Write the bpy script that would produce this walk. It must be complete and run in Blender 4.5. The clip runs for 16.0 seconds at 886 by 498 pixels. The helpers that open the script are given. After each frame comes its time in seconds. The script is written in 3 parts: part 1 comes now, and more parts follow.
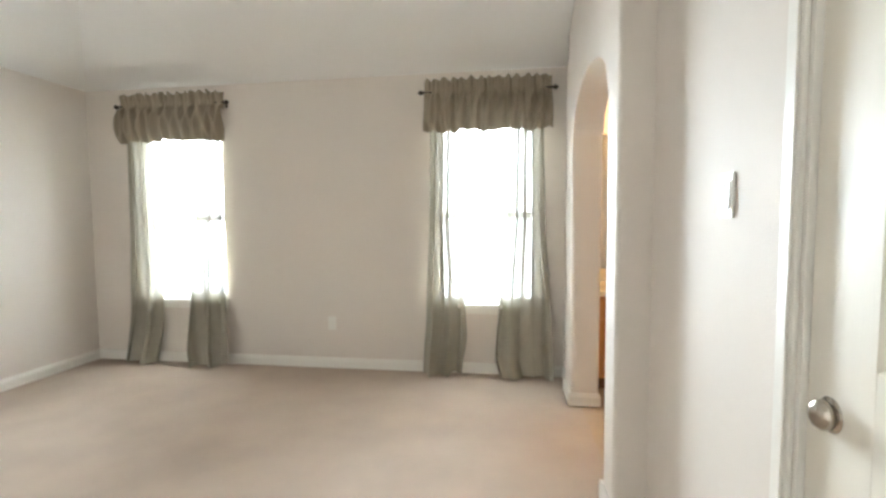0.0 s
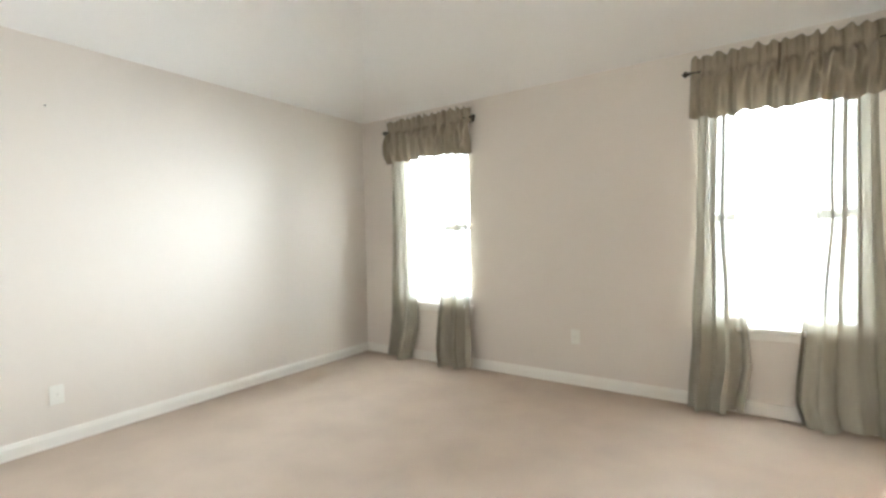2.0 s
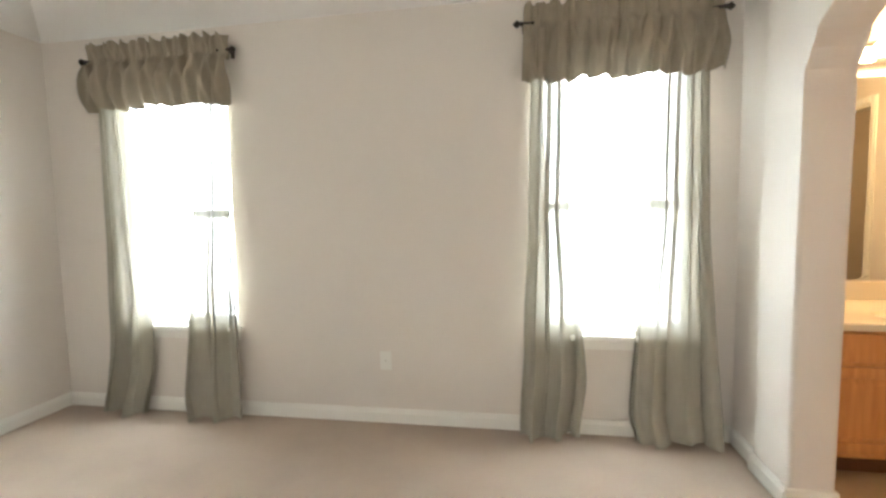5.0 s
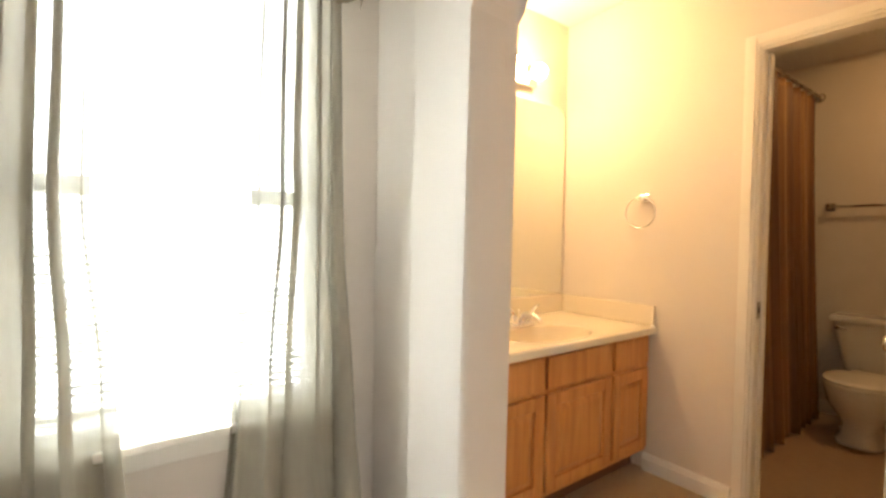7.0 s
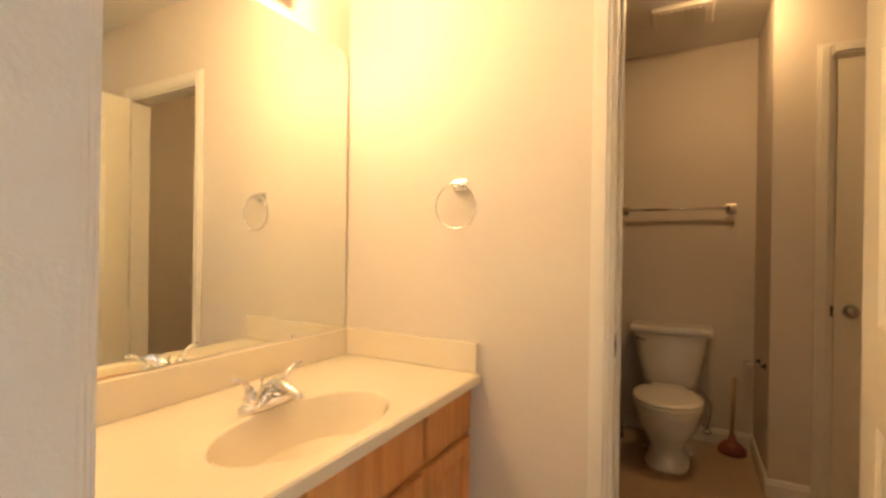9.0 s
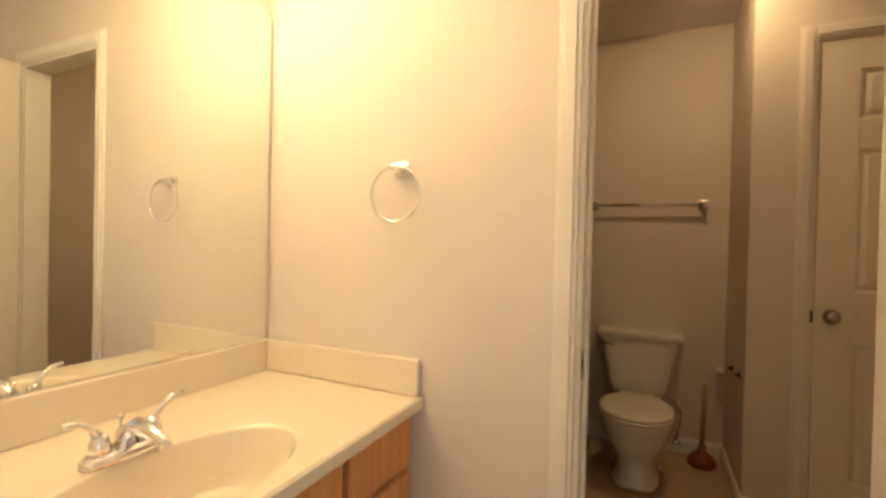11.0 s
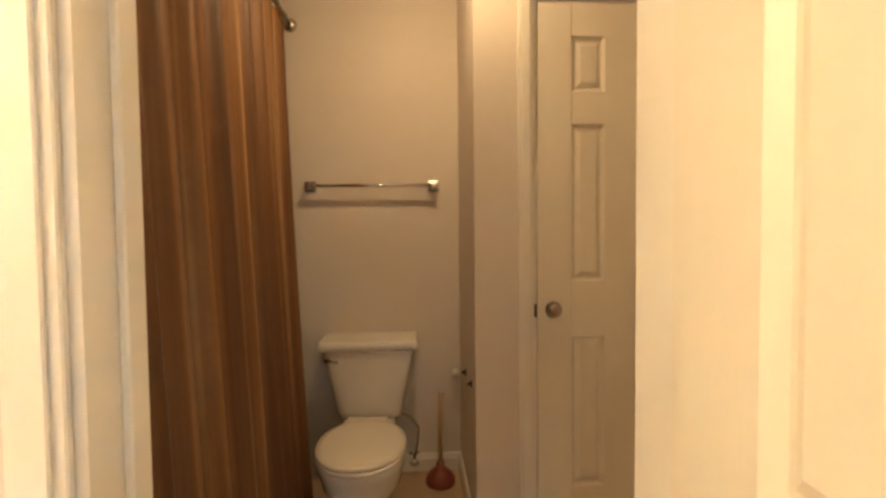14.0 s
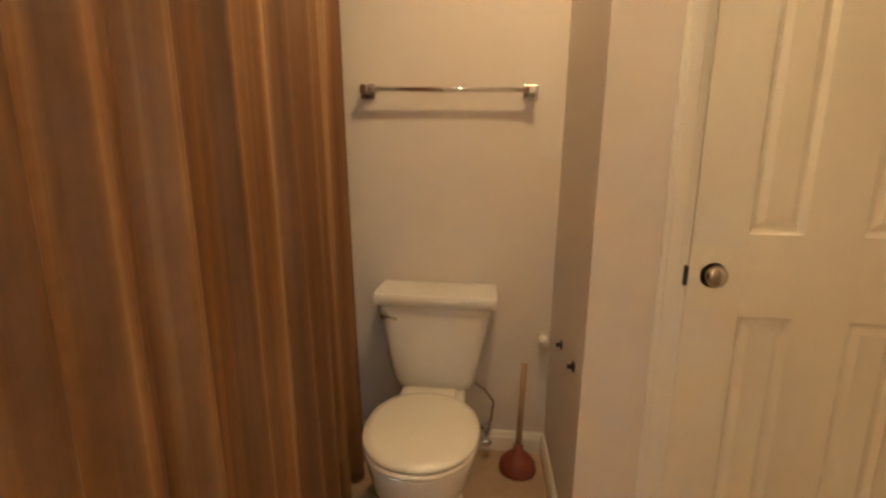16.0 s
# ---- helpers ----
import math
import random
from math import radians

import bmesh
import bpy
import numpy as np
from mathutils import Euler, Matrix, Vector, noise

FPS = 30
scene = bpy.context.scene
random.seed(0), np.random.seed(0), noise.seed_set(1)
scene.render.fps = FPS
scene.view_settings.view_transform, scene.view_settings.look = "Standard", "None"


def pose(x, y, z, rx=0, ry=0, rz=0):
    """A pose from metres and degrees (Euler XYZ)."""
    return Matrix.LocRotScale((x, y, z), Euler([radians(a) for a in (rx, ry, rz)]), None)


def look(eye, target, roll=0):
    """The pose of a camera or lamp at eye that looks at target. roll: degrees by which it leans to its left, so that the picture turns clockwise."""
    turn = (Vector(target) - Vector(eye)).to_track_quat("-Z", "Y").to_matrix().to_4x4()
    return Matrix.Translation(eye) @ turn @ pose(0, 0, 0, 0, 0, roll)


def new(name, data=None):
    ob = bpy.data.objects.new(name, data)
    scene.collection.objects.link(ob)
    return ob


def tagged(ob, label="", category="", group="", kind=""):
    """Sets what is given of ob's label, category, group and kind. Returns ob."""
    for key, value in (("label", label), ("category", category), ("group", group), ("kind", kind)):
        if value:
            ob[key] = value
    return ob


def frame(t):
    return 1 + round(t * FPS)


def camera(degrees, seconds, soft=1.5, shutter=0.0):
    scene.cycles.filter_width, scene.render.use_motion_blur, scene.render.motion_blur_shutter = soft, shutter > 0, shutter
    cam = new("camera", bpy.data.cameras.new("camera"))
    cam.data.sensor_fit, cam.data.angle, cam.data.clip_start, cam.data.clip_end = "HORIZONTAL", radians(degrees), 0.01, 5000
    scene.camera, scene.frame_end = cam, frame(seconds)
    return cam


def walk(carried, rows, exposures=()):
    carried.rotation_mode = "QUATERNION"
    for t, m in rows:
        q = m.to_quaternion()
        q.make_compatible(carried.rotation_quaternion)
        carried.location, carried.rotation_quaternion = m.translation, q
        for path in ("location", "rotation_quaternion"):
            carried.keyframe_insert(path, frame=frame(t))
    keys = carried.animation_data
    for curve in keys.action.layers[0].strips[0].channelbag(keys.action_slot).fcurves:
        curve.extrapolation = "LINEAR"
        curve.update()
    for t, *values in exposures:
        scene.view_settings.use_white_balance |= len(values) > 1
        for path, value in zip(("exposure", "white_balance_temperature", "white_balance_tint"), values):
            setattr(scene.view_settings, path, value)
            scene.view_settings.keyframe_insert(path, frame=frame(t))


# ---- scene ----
cam = camera(88.4, 16.0, soft=2.8)
PATH = [
    (0, (1.563, 1.172, 1.241), (1.282, 3.148, 1.114), -0.4),
    (0.5, (1.531, 1.374, 1.214), (0.811, 3.237, 1.112), -1.0),
    (1, (1.402, 1.392, 1.228), (0.454, 3.151, 1.132), -1.2),
    (1.5, (1.299, 1.343, 1.229), (0.232, 3.033, 1.149), -1.2),
    (2, (1.272, 1.282, 1.182), (0.139, 2.93, 1.131), -1.2),
    (2.5, (1.24, 1.286, 1.162), (0.083, 2.917, 1.124), -1.2),
    (3, (1.204, 1.398, 1.163), (0.044, 3.026, 1.119), -1.3),
    (5.5, (0.863, 2.484, 1.26), (0.844, 4.479, 1.109), -1.3),
    (6, (1.046, 2.755, 1.217), (1.344, 4.73, 1.107), -1.4),
    (6.5, (1.113, 3.024, 1.17), (1.883, 4.868, 1.094), 0.2),
    (7, (1.193, 3.281, 1.149), (2.384, 4.887, 1.104), 1.1),
    (7.5, (1.455, 3.468, 1.149), (2.859, 4.893, 1.135), 0.9),
    (8, (1.627, 3.626, 1.154), (3.208, 4.852, 1.156), 0.9),
    (8.5, (1.817, 3.797, 1.155), (3.528, 4.834, 1.161), 0.6),
    (11, (2.257, 3.88, 1.162), (4.074, 4.717, 1.14), 1.3),
    (11.5, (2.279, 3.864, 1.169), (4.148, 4.577, 1.141), 1.9),
    (12, (2.267, 3.881, 1.184), (4.215, 4.331, 1.164), 2.0),
    (12.5, (2.345, 3.909, 1.165), (4.339, 4.059, 1.171), 0.6),
    (13, (2.49, 3.778, 1.191), (4.489, 3.836, 1.166), -1.4),
    (13.5, (2.7, 3.773, 1.19), (4.698, 3.678, 1.145), -0.3),
    (14, (2.959, 3.724, 1.191), (4.953, 3.597, 1.117), -0.6),
    (14.5, (3.177, 3.744, 1.195), (5.165, 3.589, 1.045), -1.0),
    (15, (3.371, 3.663, 1.174), (5.358, 3.699, 0.948), -0.4),
    (15.5, (3.475, 3.686, 1.153), (5.446, 3.853, 0.854), 0.7),
    (16, (3.476, 3.769, 1.145), (5.436, 3.951, 0.792), 1.2),
]
EXPOSURES = [(0, 1.0, 6500, 10), (1.0, 1.07, 6500, 10), (6.0, 1.12, 6700, 11), (7.0, 1.05, 7000, 12), (8.0, 0.92, 7500, 13), (8.7, 1.0, 7100, 11), (10.8, 0.97, 6000, 4), (12.5, 0.98, 6000, 3), (13.0, 1.2, 5800, 3), (13.5, 1.55, 5500, 3), (14.2, 1.8, 6000, 5), (15.0, 1.95, 6500, 6), (16, 2.15, 5500, 4)]
ARCH_S, LEAF = 3.20, 176.0   # south jamb of the arch; opening angle of the bathroom door
walk(cam, [(t, look(eye, target, roll)) for t, eye, target, roll in PATH], EXPOSURES)
# ---- end of walk ----

# ---------------------------------------------------------------- light
world = bpy.data.worlds.new("world")
scene.world = world
world.use_nodes = True
wn = world.node_tree
sky = wn.nodes.new("ShaderNodeTexSky")
sky.sky_type, sky.sun_disc, sky.sun_elevation, sky.sun_rotation = "NISHITA", False, radians(50), radians(200)
wn.nodes["Background"].inputs[1].default_value = 0.15
wn.links.new(sky.outputs[0], wn.nodes["Background"].inputs[0])


def area_lamp(name, m, sx, sy, power, colour):
    d = bpy.data.lights.new(name, "AREA")
    d.shape, d.size, d.size_y, d.energy, d.color, d.spread = "RECTANGLE", sx, sy, power, colour, radians(84)
    ob = new(name, d)
    ob.matrix_world = m
    return ob


WIN_A, WIN_B = -1.268, 1.402          # window centres along the north wall
SILL, HEAD, WW = 0.56, 2.08, 0.82
for c, aim in ((WIN_A, 0.08), (WIN_B, -0.18)):
    area_lamp("window_skylight", look((c, 5.03, 1.33), (c + aim, 4.0, 1.36)), 0.80, 1.48, 98, (0.80, 0.92, 1.0))
sun = bpy.data.lights.new("sun", "SUN")
sun.energy, sun.angle, sun.color = 3.0, radians(0.5), (1, 0.95, 0.88)
new("sun", sun).matrix_world = look((0, 0, 10), (0.9, 3.0, 6))

# ---------------------------------------------------------------- materials


def mat(name, colour, rough=0.6, metal=0.0, scale=40.0, var=0.06, bump=0.0, bump_scale=300.0, big=2.5, bigvar=0.04, stretch=(1, 1, 1), spec=0.5, coat=0.0):
    """Principled surface with colour variation at two scales and a fine relief."""
    m = bpy.data.materials.new(name)
    m.use_nodes = True
    nt = m.node_tree
    b = nt.nodes["Principled BSDF"]
    N, L = nt.nodes.new, nt.links.new
    co = N("ShaderNodeTexCoord")
    mp = N("ShaderNodeMapping")
    mp.inputs["Scale"].default_value = stretch
    L(co.outputs["Object"], mp.inputs[0])
    n1, n2 = N("ShaderNodeTexNoise"), N("ShaderNodeTexNoise")
    n1.inputs["Scale"].default_value, n2.inputs["Scale"].default_value = scale, big
    n1.inputs["Detail"].default_value, n2.inputs["Detail"].default_value = 4, 3
    L(mp.outputs[0], n1.inputs[0]); L(mp.outputs[0], n2.inputs[0])
    hsv = N("ShaderNodeHueSaturation")
    hsv.inputs["Color"].default_value = (*colour, 1)
    a1, a2 = N("ShaderNodeMath"), N("ShaderNodeMath")
    a1.operation = a2.operation = "MULTIPLY_ADD"
    L(n1.outputs[0], a1.inputs[0]); a1.inputs[1].default_value = 2 * var; a1.inputs[2].default_value = 1 - var - bigvar
    L(n2.outputs[0], a2.inputs[0]); a2.inputs[1].default_value = 2 * bigvar; L(a1.outputs[0], a2.inputs[2])
    L(a2.outputs[0], hsv.inputs["Value"]); L(hsv.outputs[0], b.inputs["Base Color"])
    r = N("ShaderNodeMath"); r.operation = "MULTIPLY_ADD"
    L(n2.outputs[0], r.inputs[0]); r.inputs[1].default_value = 0.12; r.inputs[2].default_value = max(0.02, rough - 0.06)
    L(r.outputs[0], b.inputs["Roughness"])
    b.inputs["Metallic"].default_value = metal
    b.inputs["Specular IOR Level"].default_value = spec
    b.inputs["Coat Weight"].default_value = coat
    if bump:
        n3, bp = N("ShaderNodeTexNoise"), N("ShaderNodeBump")
        n3.inputs["Scale"].default_value, n3.inputs["Detail"].default_value = bump_scale, 3
        L(mp.outputs[0], n3.inputs[0]); L(n3.outputs[0], bp.inputs["Height"])
        bp.inputs["Strength"].default_value, bp.inputs["Distance"].default_value = bump, 0.004
        L(bp.outputs[0], b.inputs["Normal"])
    return m


def wood(name, dark, light, stretch=(30, 30, 2.2)):
    m = mat(name, light, 0.42, var=0.05, bump=0.12, bump_scale=6, stretch=stretch, scale=2)
    nt = m.node_tree
    N, L = nt.nodes.new, nt.links.new
    b = nt.nodes["Principled BSDF"]
    n = N("ShaderNodeTexNoise"); n.inputs["Scale"].default_value = 1.6; n.inputs["Detail"].default_value = 6; n.inputs["Distortion"].default_value = 0.6
    L(nt.nodes["Mapping"].outputs[0], n.inputs[0])
    cr = N("ShaderNodeValToRGB")
    cr.color_ramp.elements[0].position, cr.color_ramp.elements[1].position = 0.35, 0.66
    cr.color_ramp.elements[0].color, cr.color_ramp.elements[1].color = (*dark, 1), (*light, 1)
    L(n.outputs[0], cr.inputs[0]); L(cr.outputs[0], nt.nodes["Hue/Saturation/Value"].inputs["Color"])
    return m


def sheer(name, colour, clear):
    """Thin woven cloth: part open weave, part cloth that lets light through."""
    m = mat(name, colour, 0.8, scale=60, var=0.1, bump=0.15, bump_scale=500, stretch=(1, 1, 0.15))
    nt = m.node_tree
    N, L = nt.nodes.new, nt.links.new
    b = nt.nodes["Principled BSDF"]
    tr, tp, m1, m2 = N("ShaderNodeBsdfTranslucent"), N("ShaderNodeBsdfTransparent"), N("ShaderNodeMixShader"), N("ShaderNodeMixShader")
    L(nt.nodes["Hue/Saturation/Value"].outputs[0], tr.inputs[0])
    m1.inputs[0].default_value, m2.inputs[0].default_value = 0.5, clear
    L(b.outputs[0], m1.inputs[1]); L(tr.outputs[0], m1.inputs[2]); L(m1.outputs[0], m2.inputs[1]); L(tp.outputs[0], m2.inputs[2])
    L(m2.outputs[0], nt.nodes["Material Output"].inputs[0])
    return m


def glow(name, colour, strength):
    m = bpy.data.materials.new(name)
    m.use_nodes = True
    b = m.node_tree.nodes["Principled BSDF"]
    b.inputs["Base Color"].default_value = (0.9, 0.88, 0.82, 1)
    b.inputs["Emission Color"].default_value, b.inputs["Emission Strength"].default_value = (*colour, 1), strength
    return m


WALL = mat("wall_paint", (0.72, 0.657, 0.592), 0.72, scale=25, var=0.012, bump=0.22, bump_scale=140, bigvar=0.02, big=1.2, spec=0.3)
CEIL = mat("ceiling_paint", (0.82, 0.80, 0.77), 0.85, scale=60, var=0.02, bump=0.4, bump_scale=110, bigvar=0.015, spec=0.2)
TRIM = mat("trim_paint", (0.80, 0.77, 0.71), 0.4, scale=30, var=0.015, bump=0.04, bump_scale=60, bigvar=0.02)
DOOR = mat("door_paint", (0.78, 0.735, 0.64), 0.42, scale=8, var=0.015, bump=0.1, bump_scale=14, bigvar=0.02, stretch=(12, 12, 1))
CARPET = mat("carpet", (0.48, 0.385, 0.31), 0.95, scale=210, var=0.14, bump=0.9, bump_scale=320, big=2.6, bigvar=0.16, spec=0.1)
VINYL = mat("bath_floor", (0.44, 0.32, 0.21), 0.35, scale=30, var=0.1, bump=0.1, bump_scale=60, bigvar=0.08, big=5)
OAK = wood("honey_oak", (0.55, 0.225, 0.070), (0.68, 0.31, 0.105), (16, 16, 1.3))
# oak darkened to the tone of the shade under the cabinet
GAP = mat("cabinet_shadow_gap", (0.16, 0.07, 0.025), 0.6, var=0.1)
MARBLE = mat("cultured_marble", (0.80, 0.72, 0.58), 0.16, scale=7, var=0.03, bigvar=0.02, coat=0.3)
CHROME = mat("chrome", (0.82, 0.82, 0.84), 0.1, metal=1.0, var=0.02, bigvar=0.02)
NICKEL = mat("satin_nickel", (0.50, 0.45, 0.39), 0.24, metal=1.0, var=0.03)
BLACKIRON = mat("dark_iron", (0.045, 0.035, 0.03), 0.45, metal=0.6, scale=60, var=0.2)
PORC = mat("porcelain", (0.80, 0.78, 0.73), 0.1, var=0.01, bigvar=0.02, coat=0.5)
SEATP = mat("seat_plastic", (0.80, 0.77, 0.70), 0.25, var=0.01)
SHEER = sheer("olive_sheer_cloth", (0.38, 0.35, 0.28), 0.06)
VALANCE = sheer("olive_valance_cloth", (0.31, 0.26, 0.19), 0.0)
SHEER.node_tree.nodes["Mix Shader"].inputs[0].default_value = 0.04
VALANCE.node_tree.nodes["Mix Shader"].inputs[0].default_value = 0.008
VINYLWIN = mat("window_vinyl", (0.85, 0.85, 0.84), 0.35, var=0.01)
SLAT = mat("blind_slat", (0.82, 0.82, 0.80), 0.4, var=0.02)
RUBBER = mat("red_brown_rubber", (0.22, 0.05, 0.03), 0.5, var=0.1)
STICK = wood("plunger_wood", (0.35, 0.22, 0.11), (0.52, 0.36, 0.2), (20, 20, 2))
PLASTIC = mat("switch_plastic", (0.78, 0.76, 0.70), 0.3, var=0.01)
DARK = mat("dark_slot", (0.03, 0.03, 0.03), 0.6)
GRASS = mat("lawn", (0.10, 0.14, 0.05), 0.9, scale=30, var=0.3, bigvar=0.2)
SIDING = mat("outside_siding", (0.45, 0.42, 0.38), 0.8, scale=20)
BULB = glow("bulb_glow", (1.0, 0.665, 0.33), 56.0)
DOME = glow("dome_glow", (1.0, 0.61, 0.27), 60.0)
GLASS = bpy.data.materials.new("window_glass")
GLASS.use_nodes = True
gb = GLASS.node_tree.nodes["Principled BSDF"]
gb.inputs["Transmission Weight"].default_value, gb.inputs["Roughness"].default_value, gb.inputs["IOR"].default_value = 1.0, 0.0, 1.45
MIRROR = bpy.data.materials.new("mirror_silver")
MIRROR.use_nodes = True
mb = MIRROR.node_tree.nodes["Principled BSDF"]
mb.inputs["Base Color"].default_value, mb.inputs["Metallic"].default_value, mb.inputs["Roughness"].default_value = (0.86, 0.88, 0.84, 1), 1.0, 0.015

# shower curtain: vertical bands of brown that run with the cloth
SHOWER = mat("brown_shower_cloth", (0.2, 0.09, 0.03), 0.5, scale=60, var=0.12, bump=0.1, bump_scale=300)
nt = SHOWER.node_tree
uvn, ramp, nz = nt.nodes.new("ShaderNodeUVMap"), nt.nodes.new("ShaderNodeValToRGB"), nt.nodes.new("ShaderNodeTexNoise")
mpn = nt.nodes.new("ShaderNodeMapping")
mpn.inputs["Scale"].default_value = (34, 0.4, 1)
nt.links.new(uvn.outputs[0], mpn.inputs[0]); nt.links.new(mpn.outputs[0], nz.inputs[0])
nz.inputs["Scale"].default_value, nz.inputs["Detail"].default_value = 1.3, 5
for p, c in ((0.28, (0.08, 0.034, 0.012)), (0.44, (0.16, 0.070, 0.022)), (0.56, (0.23, 0.112, 0.038)), (0.67, (0.40, 0.235, 0.095))):
    e = ramp.color_ramp.elements.new(p)
    e.color = (*c, 1)
ramp.color_ramp.elements.remove(ramp.color_ramp.elements[0])
ramp.color_ramp.elements.remove(ramp.color_ramp.elements[-1])
nt.links.new(nz.outputs[0], ramp.inputs[0]); nt.links.new(ramp.outputs[0], nt.nodes["Hue/Saturation/Value"].inputs["Color"])

# ---------------------------------------------------------------- mesh helpers


def mesh_ob(name, bm, material, smooth=False):
    bmesh.ops.recalc_face_normals(bm, faces=bm.faces)
    me = bpy.data.meshes.new(name)
    bm.to_mesh(me)
    bm.free()
    me.materials.append(material)
    if smooth:
        me.shade_smooth()
    return new(name, me)


def part(name, bm, material, parent, label="", smooth=False):
    ob = mesh_ob(name, bm, material, smooth)
    ob.parent = parent
    return tagged(ob, label)


def thing(name, m, label, category, group=""):
    ob = new(name)
    ob.empty_display_size = 0.1
    ob.matrix_world = m
    return tagged(ob, label, category, group)


def structure(name, bm, material, label, category, smooth=False):
    return tagged(mesh_ob(name, bm, material, smooth), label, category, kind="structure")


def box(x0, x1, y0, y1, z0, z1, bevel=0.0, bm=None, seg=2):
    b = bmesh.new()
    bmesh.ops.create_cube(b, size=1)
    for v in b.verts:
        v.co = Vector(((x0 + x1) / 2 + v.co.x * (x1 - x0), (y0 + y1) / 2 + v.co.y * (y1 - y0), (z0 + z1) / 2 + v.co.z * (z1 - z0)))
    if bevel:
        bmesh.ops.bevel(b, geom=list(b.edges), offset=bevel, segments=seg, affect="EDGES", profile=0.5)
    return join(bm, b)


def join(bm, b):
    if bm is None:
        return b
    me = bpy.data.meshes.new("tmp")
    b.to_mesh(me)
    b.free()
    bm.from_mesh(me)
    bpy.data.meshes.remove(me)
    return bm


def loft(rings, bm=None, cap=True, n=32):
    """Skin through rings (cx, cy, z, rx, ry[, power])."""
    b = bmesh.new()
    rows = []
    for r in rings:
        cx, cy, z, rx, ry = r[:5]
        p = r[5] if len(r) > 5 else 2.0
        row = []
        for i in range(n):
            a = 2 * math.pi * i / n
            c, s = math.cos(a), math.sin(a)
            row.append(b.verts.new((cx + rx * math.copysign(abs(c) ** (2 / p), c), cy + ry * math.copysign(abs(s) ** (2 / p), s), z)))
        rows.append(row)
    for a, c in zip(rows, rows[1:]):
        for i in range(n):
            b.faces.new((a[i], a[(i + 1) % n], c[(i + 1) % n], c[i]))
    if cap:
        b.faces.new(rows[0][::-1])
        b.faces.new(rows[-1])
    return join(bm, b)


def tube(points, radius, bm=None, n=12, radii=None):
    """A round bar along points, its ends closed."""
    b = bmesh.new()
    pts = [Vector(p) for p in points]
    rows = []
    for i, p in enumerate(pts):
        d = (pts[min(i + 1, len(pts) - 1)] - pts[max(i - 1, 0)]).normalized()
        u = d.orthogonal().normalized() if i == 0 else (u - d * u.dot(d)).normalized()
        w = d.cross(u)
        r = radii[i] if radii else radius
        rows.append([b.verts.new(p + (u * math.cos(2 * math.pi * k / n) + w * math.sin(2 * math.pi * k / n)) * r) for k in range(n)])
    for a, c in zip(rows, rows[1:]):
        for i in range(n):
            b.faces.new((a[i], a[(i + 1) % n], c[(i + 1) % n], c[i]))
    b.faces.new(rows[0][::-1]); b.faces.new(rows[-1])
    return join(bm, b)


def ball(c, r, bm=None, squash=(1, 1, 1), n=16):
    b = bmesh.new()
    bmesh.ops.create_uvsphere(b, u_segments=n * 2, v_segments=n, radius=r)
    for v in b.verts:
        v.co = Vector((v.co.x * squash[0] + c[0], v.co.y * squash[1] + c[1], v.co.z * squash[2] + c[2]))
    return join(bm, b)


def wall_with_holes(axis, a0, a1, t0, t1, z0, z1, holes):
    """A wall along axis x or y, from a0 to a1, thick from t0 to t1, with holes (b0, b1, low, high)."""
    bm = bmesh.new()
    cuts = sorted({a0, a1, *[h[0] for h in holes], *[h[1] for h in holes]})
    zs = sorted({z0, z1, *[h[2] for h in holes], *[h[3] for h in holes]})
    for p, q in zip(cuts, cuts[1:]):
        spans = [(l, h) for l, h in zip(zs, zs[1:]) if not any(o[0] <= p and q <= o[1] and o[2] <= l and h <= o[3] for o in holes)]
        merged = []
        for l, h in spans:
            if merged and merged[-1][1] == l:
                merged[-1][1] = h
            else:
                merged.append([l, h])
        for l, h in merged:
            if axis == "x":
                box(p, q, t0, t1, l, h, bm=bm)
            else:
                box(t0, t1, p, q, l, h, bm=bm)
    bmesh.ops.remove_doubles(bm, verts=bm.verts, dist=1e-5)
    seen, dead = {}, []
    for f in bm.faces:
        k = tuple(round(c, 4) for c in f.calc_center_median())
        if k in seen:
            dead += [f, seen[k]]
        seen[k] = f
    bmesh.ops.delete(bm, geom=dead, context="FACES")
    return bm


def baseboard(x0, y0, x1, y1, nx, ny, z=0.0):
    """A moulded skirting from one plan point to another, standing off the wall along its normal."""
    bm = bmesh.new()
    prof = ((0, 0), (0.015, 0), (0.015, 0.060), (0.011, 0.070), (0.009, 0.080), (0.004, 0.086), (0, 0.086))
    rows = [[bm.verts.new((px + nx * d, py + ny * d, z + h)) for d, h in prof] for px, py in ((x0, y0), (x1, y1))]
    for i in range(len(prof)):
        j = (i + 1) % len(prof)
        bm.faces.new((rows[0][i], rows[0][j], rows[1][j], rows[1][i]))
    bm.faces.new(rows[0]); bm.faces.new(rows[1][::-1])
    return structure("baseboard", bm, TRIM, "off-white painted wooden baseboard along the wall", "baseboard")


def casing_y(x, nx, y0, y1, top, w=0.057):
    """Door trim on a wall that faces along x, round an opening from y0 to y1."""
    bm = bmesh.new()
    for a, b, l, h in ((y0 - w, y0, 0, top + w), (y1, y1 + w, 0, top + w), (y0, y1, top, top + w)):
        for d0, d1, ins in ((0, 0.010, 0), (0.010, 0.016, 0.012)):
            vert = l == 0
            box(min(x + nx * d0, x + nx * d1), max(x + nx * d0, x + nx * d1), a + (ins if vert else 0), b - (ins if vert else 0), l + (0 if vert else ins), h - (ins if d0 or not vert else 0), 0.002, bm, 1)
    return structure("trim", bm, TRIM, "off-white painted moulded door casing", "door casing")


